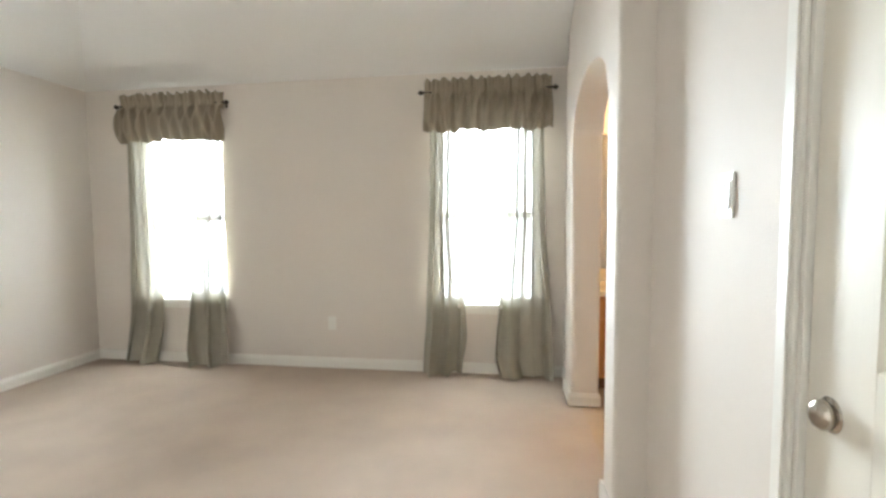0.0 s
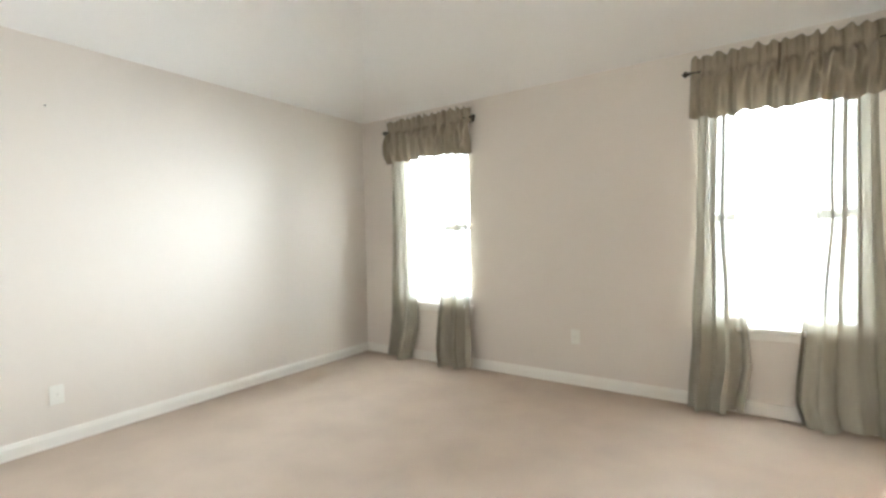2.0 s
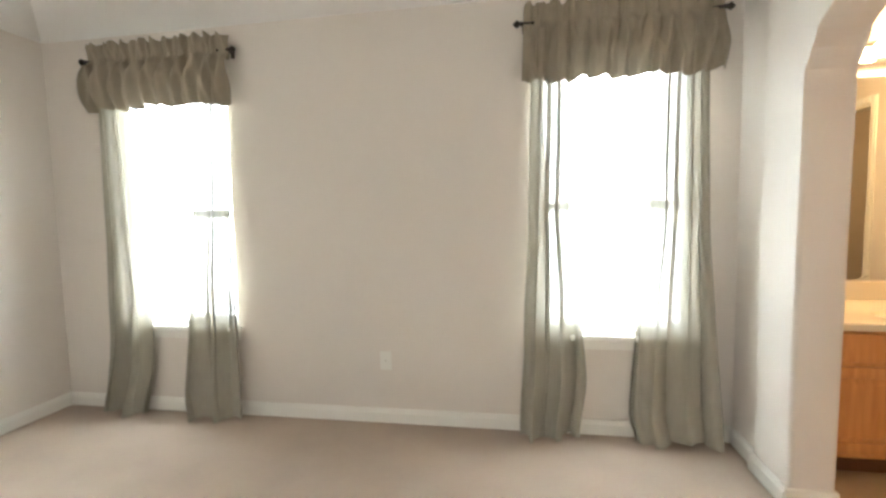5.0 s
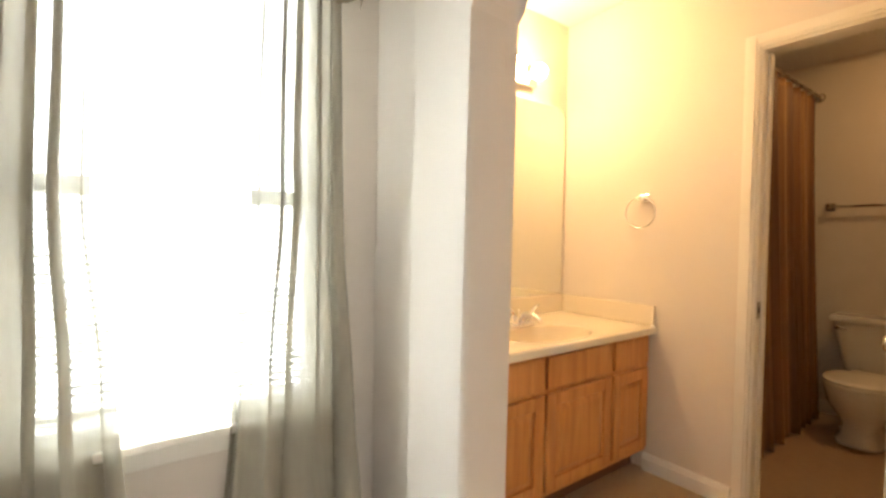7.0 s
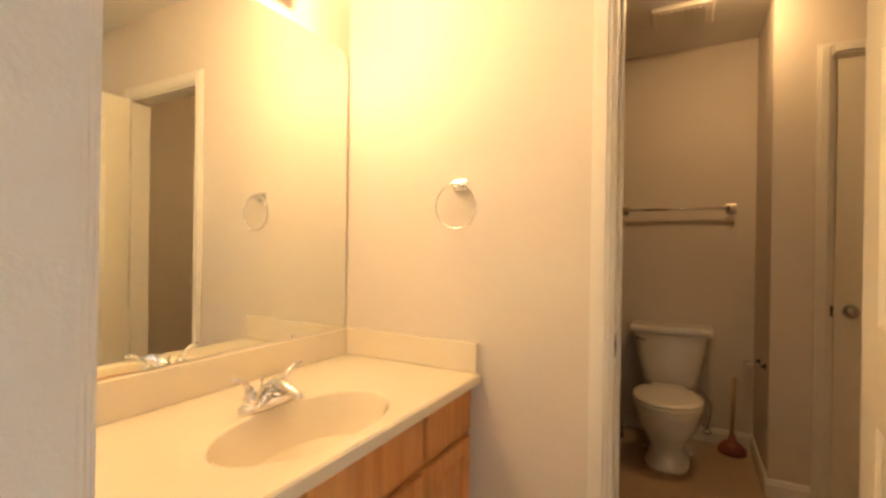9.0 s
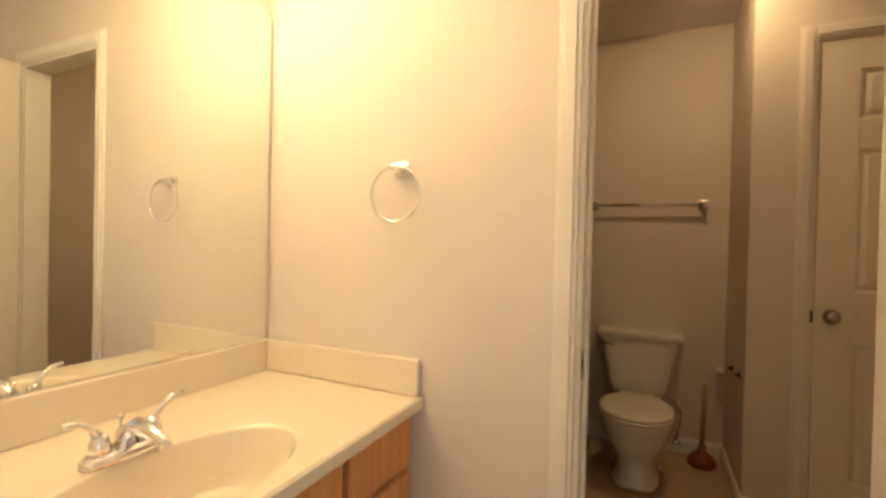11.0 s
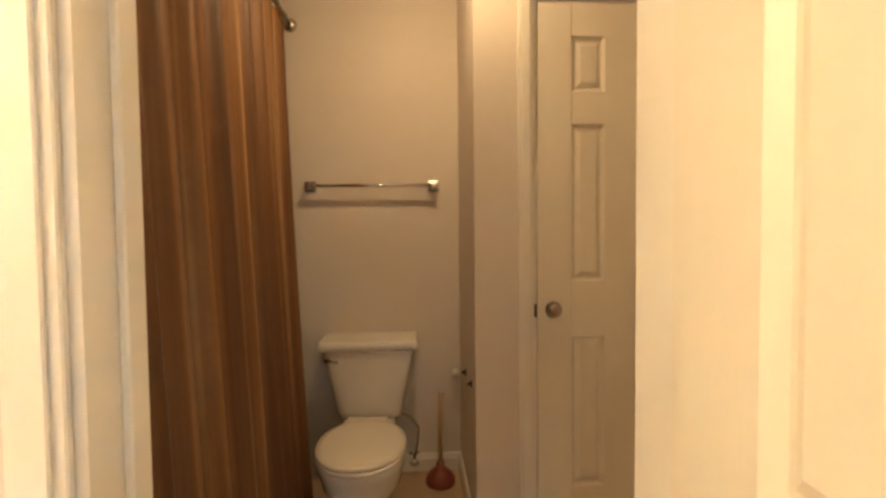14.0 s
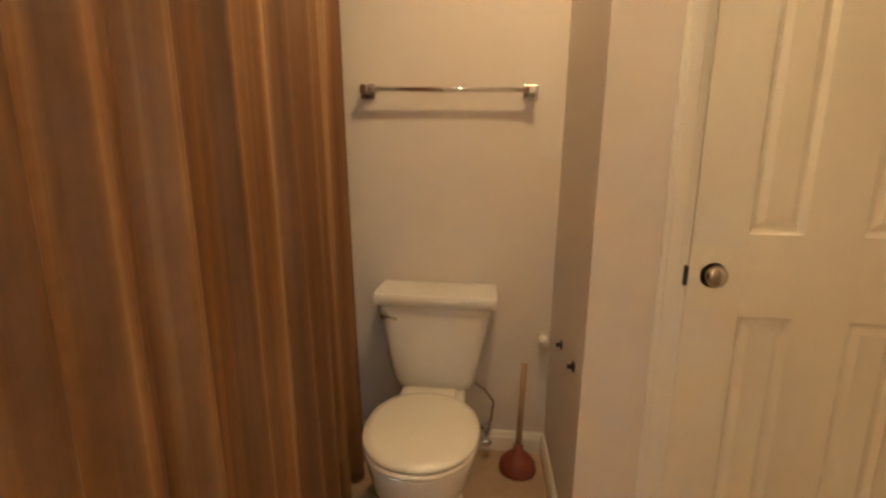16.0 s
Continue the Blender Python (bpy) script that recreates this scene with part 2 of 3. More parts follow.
# ---------------------------------------------------------------- bedroom shell
PLATE, RISE, VAULT = 2.39, 1.75, 3.15
WX, NY, EX, SY = -2.14, 4.80, 2.115, -0.40
AXF, AXB, NEX, JOG = 1.982, 2.163, 2.005, 4.53     # faces of the arch wall, wall beside the window, the jog between them
BX, BN, TX, BC = 3.402, 5.048, 5.215, 2.42      # ring wall, mirror wall, toilet wall, ceiling
structure("floor_bedroom", box(WX - 0.15, 2.05, SY - 0.15, NY + 0.1, -0.06, 0), CARPET, "beige cut-pile carpet with brushed footmarks", "carpet")
structure("floor_bedroom_edge", box(2.05, EX + 0.1, SY - 0.15, 3.06, -0.06, 0), CARPET, "beige cut-pile carpet beside the door", "carpet")
structure("wall_west", box(WX - 0.15, WX, SY - 0.15, NY + 0.15, 0, PLATE + 0.05), WALL, "beige painted drywall bedroom wall", "wall")
holes = [(c - WW / 2, c + WW / 2, SILL, HEAD) for c in (WIN_A, WIN_B)]
structure("wall_north", wall_with_holes("x", WX, NEX, NY, NY + 0.15, 0, PLATE + 0.05, holes), WALL, "beige painted drywall with two window openings", "wall")
structure("wall_south", box(WX, EX, SY - 0.12, SY, 0, VAULT + 0.1), WALL, "beige painted drywall bedroom wall", "wall")
structure("wall_northeast", box(NEX, AXB, JOG, BN, 0, 3.0), WALL, "beige painted drywall beside the window", "wall")
structure("wall_east", wall_with_holes("y", SY - 0.12, 3.07, EX, EX + 0.12, 0, VAULT + 0.1, [(1.31, 2.12, 0, 2.05)]), WALL, "beige painted drywall with a light switch", "wall")

# the arch
AY0, AY1, SPRING, CROWN = ARCH_S, 4.24, 1.775, 0.265
AS = AY0 - 0.18
bm = bmesh.new()
rad = (AY1 - AY0) / 2
outline = [(AS, 0), (AY0, 0)]
outline += [((AY0 + AY1) / 2 - rad * math.cos(math.pi * i / 24), SPRING + CROWN * math.sin(math.pi * i / 24)) for i in range(25)]
outline += [(AY1, 0), (JOG, 0), (JOG, VAULT + 0.1), (AS, VAULT + 0.1)]
fr = [bm.verts.new((AXF, y, z)) for y, z in outline]
bk = [bm.verts.new((AXB, y, z)) for y, z in outline]
bm.faces.new(fr); bm.faces.new(bk[::-1])
rim = []
for i in range(len(outline)):
    j = (i + 1) % len(outline)
    bm.faces.new((fr[i], bk[i], bk[j], fr[j]))
for e in bm.edges:
    p, q = e.verts[0].co, e.verts[1].co
    inner = all(AY0 - 1e-4 <= v.y <= AY1 + 1e-4 and v.z < SPRING + CROWN + 0.01 for v in (p, q))
    if (abs(p.x - q.x) < 1e-6 and inner and not (p.z == 0 and q.z == 0)) or (abs(p.x - AXF) < 1e-4 and abs(q.x - AXF) < 1e-4 and abs(p.y - q.y) < 1e-6 and min(abs(p.y - AS), abs(p.y - JOG)) < 1e-4):
        rim.append(e)
bmesh.ops.bevel(bm, geom=rim, offset=0.02, segments=4, affect="EDGES", profile=0.5)
structure("wall_arch", bm, WALL, "beige drywall with a round-cornered archway into the bathroom", "archway")

# vaulted ceiling: two slopes that meet in a hip, and a flat middle
bm = bmesh.new()
fx, fy = WX + RISE, NY - RISE
P = [(WX - 0.1, NY + 0.1, PLATE - 0.04), (WX - 0.1, SY - 0.2, PLATE - 0.04), (fx, SY - 0.2, VAULT), (fx, fy, VAULT), (EX + 0.2, fy, VAULT), (EX + 0.2, NY + 0.1, PLATE - 0.04), (EX + 0.2, SY - 0.2, VAULT)]
lo = [bm.verts.new(p) for p in P]
up = [bm.verts.new((p[0], p[1], p[2] + 0.12)) for p in P]
for f in ((0, 1, 2, 3), (0, 3, 4, 5), (3, 2, 6, 4)):
    bm.faces.new([lo[i] for i in f]); bm.faces.new([up[i] for i in f[::-1]])
for a, b in ((0, 1), (1, 2), (2, 6), (6, 4), (4, 5), (5, 0)):
    bm.faces.new((lo[a], lo[b], up[b], up[a]))
structure("ceiling_bedroom", bm, CEIL, "white textured vaulted ceiling with a hip line", "ceiling")

for r in ((WX, SY, WX, NY, 1, 0), (WX + 0.015, NY, NEX, NY, 0, -1), (NEX, JOG + 0.016, NEX, NY - 0.015, -1, 0), (AXF, AY1 + 0.005, AXF, JOG, -1, 0), (AXF - 0.014, JOG, NEX, JOG, 0, 1),
          (AXF, AS - 0.014, AXF, AY0 - 0.005, -1, 0), (AXF - 0.013, AY1, AXB, AY1, 0, -1), (AXF - 0.013, AY0, AXB, AY0, 0, 1), (AXF + 0.002, AS, EX, AS, 0, -1), (EX, 2.18, EX, AS - 0.015, -1, 0), (EX, SY, EX, 1.25, -1, 0)):
    baseboard(*r)

# ---------------------------------------------------------------- bath shell
DY0, DY1, DTOP = 3.44, 4.045, 1.975                       # doorway to the toilet room
CX, CY0, CY1, NK = 4.630, 2.602, 3.280, 3.500   # closet wall and its doorway; side of the toilet nook
structure("floor_bathroom", box(2.05, TX + 0.1, 2.45, BN + 0.1, -0.06, -0.004), VINYL, "tan vinyl bathroom floor", "floor")
structure("wall_mirror", box(NEX, TX + 0.12, BN, BN + 0.13, 0, BC + 0.1), WALL, "cream painted bathroom wall behind the mirror", "wall")
structure("wall_ring", wall_with_holes("y", 2.95, BN, BX, BX + 0.10, 0, BC + 0.05, [(DY0, DY1, 0, DTOP)]), WALL, "cream painted bathroom wall with a doorway", "wall")
structure("wall_vanity_south", box(EX + 0.12, BX, 2.95, 3.07, 0, BC + 0.05), WALL, "cream painted bathroom wall", "wall")
structure("wall_toilet", box(TX, TX + 0.12, NK - 0.12, BN, 0, BC + 0.05), WALL, "beige painted wall behind the toilet", "wall")
structure("wall_nook", box(CX + 0.12, TX, NK - 0.12, NK, 0, BC + 0.05), WALL, "beige painted side wall of the toilet nook", "wall")
structure("wall_closet", wall_with_holes("y", 2.5, NK, CX, CX + 0.12, 0, BC + 0.05, [(CY0, CY1, 0, 2.05)]), WALL, "beige painted wall round the closet door", "wall")
structure("wall_toilet_south", box(BX + 0.10, CX, 2.5, 2.62, 0, BC + 0.05), WALL, "beige painted bathroom wall", "wall")
structure("wall_ring_south", box(BX, BX + 0.10, 2.5, 2.95, 0, BC + 0.05), WALL, "beige painted bathroom wall", "wall")
structure("ceiling_bathroom", box(AXB, TX + 0.12, 2.5, BN + 0.02, BC, BC + 0.1), CEIL, "white textured bathroom ceiling", "ceiling")
for r in ((BX, DY1 + 0.06, BX, 4.51, -1, 0), (BX, 3.07, BX, DY0 - 0.06, -1, 0), (TX, NK, TX, 4.4, -1, 0), (CX, NK, TX - 0.015, NK, 0, 1), (CX, CY1 + 0.06, CX, NK + 0.014, -1, 0), (CX, 2.62, CX, CY0 - 0.06, -1, 0),
          (BX + 0.10, 2.62, CX, 2.62, 0, 1), (AXB, AY1, AXB, 4.50, 1, 0), (2.25, 3.07, BX, 3.07, 0, 1)):
    baseboard(*r, z=-0.004)
casing_y(BX, -1, DY0, DY1, DTOP)
casing_y(BX + 0.10, 1, DY0, DY1, DTOP)
casing_y(CX, -1, CY0, CY1, 2.05)
casing_y(EX, -1, 1.31, 2.12, 2.05)
# jamb linings and stops
for x0, x1, a, b, top in ((BX, BX + 0.10, DY0, DY1, DTOP), (CX, CX + 0.12, CY0, CY1, 2.05), (EX, EX + 0.12, 1.31, 2.12, 2.05)):
    bm = box(x0, x1, a, a + 0.012, 0, top)
    box(x0, x1, b - 0.012, b, 0, top, bm=bm)
    box(x0, x1, a + 0.012, b - 0.012, top - 0.012, top, bm=bm)
    box(x0 + 0.05, x0 + 0.085, b - 0.022, b - 0.0121, 0, top - 0.012, 0.002, bm, 1)
    structure("trim", bm, TRIM, "off-white painted door jamb", "door jamb")

# ---------------------------------------------------------------- doors


def knob_parts(parent, x, z, y, side, material=NICKEL):
    bm = loft([(0, 0, 0, 0.032, 0.032), (0, 0, 0.004, 0.032, 0.032), (0, 0, 0.010, 0.022, 0.022), (0, 0, 0.012, 0.011, 0.011), (0, 0, 0.030, 0.011, 0.011), (0, 0, 0.034, 0.019, 0.019), (0, 0, 0.042, 0.026, 0.026), (0, 0, 0.052, 0.027, 0.027), (0, 0, 0.060, 0.021, 0.021), (0, 0, 0.063, 0.010, 0.010)], n=28)
    bmesh.ops.transform(bm, matrix=pose(x, y, z, -90 * side), verts=bm.verts)
    part("door_knob", bm, material, parent, "satin nickel round door knob", True)


def six_panel_door(name, w, h, m, label, hinges=True):
    """A moulded six-panel leaf. Hinge edge at x=0, faces at y=0 and y=0.035."""
    d = thing(name, m, label, "door")
    d["kind"] = "structure"
    t, s = 0.035, 0.132 * w / 0.65
    mid = 0.132 * w / 0.65
    rails = ((0, 0.205), (0.782, 0.992), (1.577, 1.697), (h - 0.13, h))
    bm = box(0, s, 0, t, 0, h, 0.0015, seg=1)
    box(w - s, w, 0, t, 0, h, 0.0015, bm, 1)
    for a, b in rails:
        box(s, w - s, 0, t, a, b, bm=bm)
    for (a0, a1), (b0, b1) in zip(rails, rails[1:]):
        box(w / 2 - mid / 2, w / 2 + mid / 2, 0, t, a1, b0, bm=bm)
    part("leaf", bm, DOOR, d)
    for (a0, a1), (b0, b1) in zip(rails, rails[1:]):
        for x0, x1 in ((s, w / 2 - mid / 2), (w / 2 + mid / 2, w - s)):
            pm = bmesh.new()
            for y, sg in ((0, 1), (t, -1)):
                # sloped sticking down to a groove, then a raised field
                loops = []
                for ins, dep in ((0, 0.0005), (0.012, 0.011), (0.018, 0.011), (0.034, 0.003)):
                    loops.append([pm.verts.new(c) for c in ((x0 + ins, y + sg * dep, a1 + ins), (x1 - ins, y + sg * dep, a1 + ins), (x1 - ins, y + sg * dep, b0 - ins), (x0 + ins, y + sg * dep, b0 - ins))])
                for p, q in zip(loops, loops[1:]):
                    for i in range(4):
                        pm.faces.new((p[i], p[(i + 1) % 4], q[(i + 1) % 4], q[i]))
                pm.faces.new(loops[-1])
            part("panel", pm, DOOR, d)
    for y, sd in ((0, -1), (t, 1)):
        knob_parts(d, w - 0.062, 0.885, y, -sd)
    part("latch_plate", box(w, w + 0.0015, 0.006, 0.029, 0.855, 0.915), NICKEL, d, "nickel latch plate")
    if hinges:
        for z in (0.2, 1.0, 1.78):
            hb = tube([(-0.004, t + 0.004, z), (-0.004, t + 0.004, z + 0.09)], 0.006)
            box(-0.0015, 0.0, 0.004, t, z, z + 0.09, bm=hb)
            part("hinge", hb, NICKEL, d, "nickel butt hinge", True)
    return d


six_panel_door("door_1", 0.78, 2.03, pose(EX + 0.012, 1.325, 0.008, 0, 0, 90) @ Matrix.Diagonal((1, -1, 1, 1)), "white moulded six-panel bedroom door, shut", False)
six_panel_door("door_2", 0.60, 1.95, pose(BX - 0.030, DY0 + 0.042, 0.012, 0, 0, LEAF), "white moulded six-panel door standing open to the vanity", True)
six_panel_door("door_3", CY1 - CY0 - 0.03, 2.03, pose(CX + 0.004, CY0 + 0.015, 0.010, 0, 0, 90) @ Matrix.Diagonal((1, -1, 1, 1)), "off-white moulded six-panel closet door, shut", False)
st = thing("strike_plate", pose(BX + 0.03, DY1 - 0.0122, 0.87), "nickel strike plate on the door jamb", "strike plate")
part("plate", box(-0.019, 0.019, -0.0015, 0, -0.035, 0.035, 0.0005, seg=1), NICKEL, st)
# no hole is cut: a near-black patch paints the shade inside it
part("latch_hole_shade", box(-0.008, 0.008, -0.0021, -0.0016, -0.013, 0.013), DARK, st, "near-black patch painted as the shade in the latch hole")

lp = thing("strike_plate", pose(CX - 0.001, CY1 - 0.006, 0.895), "dark nickel strike plate beside the closet door", "strike plate")
part("plate", box(-0.0165, -0.012, -0.002, 0.002, -0.022, 0.022, 0.0006, seg=1), BLACKIRON, lp)
part("lip", box(-0.012, 0.0008, -0.003, 0.003, -0.024, 0.024), BLACKIRON, lp)

# ---------------------------------------------------------------- windows, blinds, curtains


def window(name, c):
    w = thing(name, pose(c, NY + 0.09, 0), "white vinyl single-hung window with a drywall return", "window")
    w["kind"] = "structure"
    h = WW / 2
    bm = bmesh.new()
    for a in ((-h, -h + 0.045, SILL, HEAD), (h - 0.045, h, SILL, HEAD), (-h + 0.045, h - 0.045, HEAD - 0.045, HEAD), (-h + 0.045, h - 0.045, SILL, SILL + 0.05)):
        box(a[0], a[1], -0.01, 0.05, a[2], a[3], 0.004, bm, 1)
    part("window_frame", bm, VINYLWIN, w)
    part("meeting_rail", box(-h + 0.045, h - 0.045, 0.0, 0.045, 1.255, 1.300, 0.003, seg=1), VINYLWIN, w)
    for z0, z1 in ((SILL + 0.05, 1.255), (1.300, HEAD - 0.045)):
        p = part("pane", box(-h + 0.045, h - 0.045, 0.02, 0.024, z0, z1), GLASS, w, "clear glass pane")
        p.visible_shadow = False
    bm = box(-h - 0.03, h + 0.03, -0.115, -0.01, SILL - 0.025, SILL + 0.004, 0.005)
    part("window_sill", bm, TRIM, w, "white painted sill")
    part("apron", box(-h - 0.02, h + 0.02, -0.102, -0.0905, SILL - 0.075, SILL - 0.026, 0.003, seg=1), TRIM, w)
    return w


def blind(c):
    b = thing("window_blind", pose(c, NY + 0.04, 0), "white horizontal mini blind lowered with open slats", "blind", "window blinds")
    h = WW / 2 - 0.012
    part("headrail", box(-h, h, -0.02, 0.02, HEAD - 0.04, HEAD - 0.002, 0.003, seg=1), SLAT, b)
    part("bottom_rail", box(-h, h, -0.013, 0.013, SILL + 0.012, SILL + 0.03, 0.004, seg=1), SLAT, b)
    sm = bmesh.new()
    prof = ((-0.0125, 0.0), (-0.005, 0.0022), (0.005, 0.0022), (0.0125, 0.0))
    rows = [[sm.verts.new((x, y, z + k)) for y, z in prof] for x in (-h, h) for k in (0, -0.0006)]
    for i in range(3):
        sm.faces.new((rows[0][i], rows[0][i + 1], rows[2][i + 1], rows[2][i]))
        sm.faces.new((rows[1][i], rows[1][i + 1], rows[3][i + 1], rows[3][i]))
    first = part("slat", sm, SLAT, b)
    z, k = SILL + 0.055, 0
    while z < HEAD - 0.05:
        o = first if k == 0 else first.copy()
        if k:
            scene.collection.objects.link(o)
        o.location, o.rotation_euler = (0, 0, z), (radians(14), 0, 0)
        z += 0.0235
        k += 1
    for x in (-h + 0.1, h - 0.1):
        part("ladder_cord", tube([(x, -0.014, SILL + 0.02), (x, -0.014, HEAD - 0.04)], 0.0009, n=6), SLAT, b)


def cloth(nu, nv, shape, uv=False):
    """A sheet from shape(u, v) -> (x, y, z), u and v from 0 to 1."""
    bm = bmesh.new()
    g = [[bm.verts.new(shape(i / nu, j / nv)) for i in range(nu + 1)] for j in range(nv + 1)]
    lay = bm.loops.layers.uv.new("UVMap") if uv else None
    for j in range(nv):
        for i in range(nu):
            f = bm.faces.new((g[j][i], g[j][i + 1], g[j + 1][i + 1], g[j + 1][i]))
            if uv:
                for l, (a, b) in zip(f.loops, ((i, j), (i + 1, j), (i + 1, j + 1), (i, j + 1))):
                    l[lay].uv = (a / nu, b / nv)
    return bm


def lerp(keys, z):
    for (z0, v0), (z1, v1) in zip(keys, keys[1:]):
        if z <= z1:
            k = (z - z0) / (z1 - z0)
            return v0 + (v1 - v0) * (k * k * (3 - 2 * k))
    return keys[-1][1]


def drape(left, right, folds, seed, y0, amp):
    rnd = random.Random(seed)
    ph = [rnd.uniform(0, 6.28) for _ in range(8)]

    def shape(u, v):
        z = 0.004 + v * 2.25
        uu = u + 0.018 * math.sin(9 * u + ph[0]) + 0.012 * math.sin(3.1 * z + ph[5] + 4 * u)
        x = lerp(left, z) + (lerp(right, z) - lerp(left, z)) * min(1, max(0, uu))
        fold = 6.283 * folds * uu + ph[1] + 0.5 * math.sin(1.7 * z + ph[2])
        x += (0.022 * math.sin(2 * fold) + 0.012 * math.cos(fold * 1.83)) * (0.6 + 0.4 * (1 - v)) * math.sin(math.pi * u) ** 0.5
        grow = 0.55 + 0.75 * (1 - v) ** 1.5
        y = amp * grow * (math.sin(6.283 * folds * uu + ph[1] + 0.5 * math.sin(1.7 * z + ph[2])) + 0.45 * math.sin(6.283 * folds * 1.83 * uu + ph[3] + 0.6 * z) + 0.2 * math.sin(6.283 * folds * 3.3 * uu + ph[6]))
        lift = 0.03 * max(0, math.sin(5 * u + ph[4])) * max(0, 1 - v * 6)
        return (x + 0.012 * math.sin(2.2 * z + ph[7]), y0 + y - 0.05 * max(0, 1 - v * 3) ** 2, z + lift)
    return shape


def curtain_set(c, seed):
    y = NY - 0.065
    rod = thing("curtain_rod", pose(c, y, 2.230), "dark iron curtain rod with shaped finials", "curtain rod", "curtain rods")
    part("rod", tube([(-0.495, 0, 0), (0.495, 0, 0)], 0.009), BLACKIRON, rod, "", True)
    for s in (-1, 1):
        part("finial", tube([(s * q, 0, 0) for q in (0.490, 0.495, 0.497, 0.503, 0.508, 0.514, 0.522, 0.531, 0.537)], 0.01, radii=[0.013, 0.014, 0.009, 0.010, 0.017, 0.020, 0.016, 0.007, 0.002]), BLACKIRON, rod, "", True)
        bm = box(s * 0.475 - 0.006, s * 0.475 + 0.006, 0.008, 0.059, -0.008, 0.004, 0.002, seg=1)
        box(s * 0.475 - 0.012, s * 0.475 + 0.012, 0.059, 0.065, -0.03, 0.03, 0.002, bm, 1)
        part("bracket", bm, BLACKIRON, rod)
    # gathered valance with a ruffled heading over the rod
    rnd = random.Random(seed)
    ph = [rnd.uniform(0, 6.28) for _ in range(8)]

    def valance(front):
        def shape(u, v):
            z = 1.965 + 0.40 * v
            x = -0.485 + 0.97 * u + 0.006 * math.sin(30 * u + ph[0])
            n = 10
            gather = max(0, 1 - abs(z - 2.275) / 0.045)
            amp = 0.036 * (1 - 0.75 * gather) * (1.15 if z < 2.25 else 0.75)
            wob = math.sin(6.283 * n * u + ph[1] + 1.4 * math.sin(5 * u + ph[2]) + 2.2 * math.sin(2.1 * u + 4 * v)) + 0.35 * math.sin(6.283 * 20 * u + ph[7]) + 0.5 * math.sin(6.283 * 27 * u + ph[3]) * (1 if z > 2.22 else 0.12)
            puff = 0.030 * math.sin(math.pi * min(1, max(0, (2.25 - z) / 0.28))) ** 0.8 if z < 2.25 else 0
            end = 0.02 * (abs(2 * u - 1) ** 10)
            hem = (0.010 * math.sin(6.283 * 3.3 * u + ph[4]) + 0.005 * math.sin(6.283 * 9 * u + ph[5])) * (1 - v)
            top = 0.012 * math.sin(6.283 * 14 * u + ph[6]) * max(0, (v - 0.85) / 0.15)
            flare = 0.014 * (2 * u - 1) * (1 - v)
            return (x + flare, front * (-0.0135 - amp * (wob + 0.9) * 0.6 - puff) + end, z - 2.275 + hem + top)
        return shape
    val = thing("valance", pose(c, y, 2.230), "olive grey gathered cloth valance on the rod", "valance", "valances")
    part("front_cloth", cloth(200, 22, valance(1)), VALANCE, val, "", True)
    part("heading_back", cloth(140, 3, lambda u, v: (-0.48 + 0.96 * u, 0.012 + 0.006 * math.sin(90 * u), -0.05 + 0.13 * v + 0.008 * math.sin(80 * u) * v)), VALANCE, val, "", True)
    # two sheer panels that hang behind the valance to the floor
    for nm, l, r, folds, sd in (("left", ((0, -0.52), (0.55, -0.485), (1.2, -0.455), (2.3, -0.45)), ((0, -0.20), (0.35, -0.15), (0.7, -0.165), (1.3, -0.225), (2.3, -0.245)), 2.3, 1),
                                ("right", ((0, 0.09), (0.15, 0.055), (0.7, 0.09), (1.3, 0.15), (2.3, 0.185)), ((0, 0.50), (0.6, 0.475), (1.2, 0.45), (2.3, 0.44)), 2.6, 2)):
        pn = thing("sheer_curtain", pose(c, y, 0), "olive grey sheer curtain panel hanging to the carpet", "curtain", "sheer curtains")
        part("cloth", cloth(150, 60, drape(l, r, folds, seed * 10 + sd, 0.014, 0.034)), SHEER, pn, "", True)


for i, c in enumerate((WIN_A, WIN_B)):
    window(f"window_{i + 1}", c)
    blind(c)
    curtain_set(c, i + 3)


def wall_plate(name, m, label, cat, slots):
    o = thing(name, m, label, cat)
    part("cover", box(-0.035, 0.035, -0.006, 0, -0.057, 0.057, 0.0025), PLASTIC, o)
    for x0, x1, z0, z1, d in slots:
        part("rocker" if cat == "light switch" else "socket", box(x0, x1, -0.006 - d, -0.0055, z0, z1, 0.001, seg=1), PLASTIC if d > 0.001 else TRIM, o)
    for z in ((-0.048, 0.048) if cat == "light switch" else (0,)):
        part("screw", tube([(0, -0.0075, z), (0, -0.0055, z)], 0.003), NICKEL, o)
    return o


wall_plate("light_switch", pose(EX, 2.42, 1.298, 0, 0, -90), "white light switch plate with two rockers", "light switch", ((-0.024, -0.004, -0.035, 0.035, 0.004), (0.004, 0.024, -0.035, 0.035, 0.004)))
for m in (pose(WX, 2.18, 0.30, 0, 0, 90), pose(0.10, NY, 0.38)):
    wall_plate("wall_outlet", m, "off-white duplex outlet low on the wall", "outlet", ((-0.017, 0.017, 0.006, 0.034, 0.002), (-0.017, 0.017, -0.034, -0.006, 0.002)))
nl = thing("nail", pose(WX, 2.18, 1.995), "small dark nail in the painted wall", "nail")
part("shaft", tube([(0, 0, 0), (0.02, 0, 0.004)], 0.003), DARK, nl)

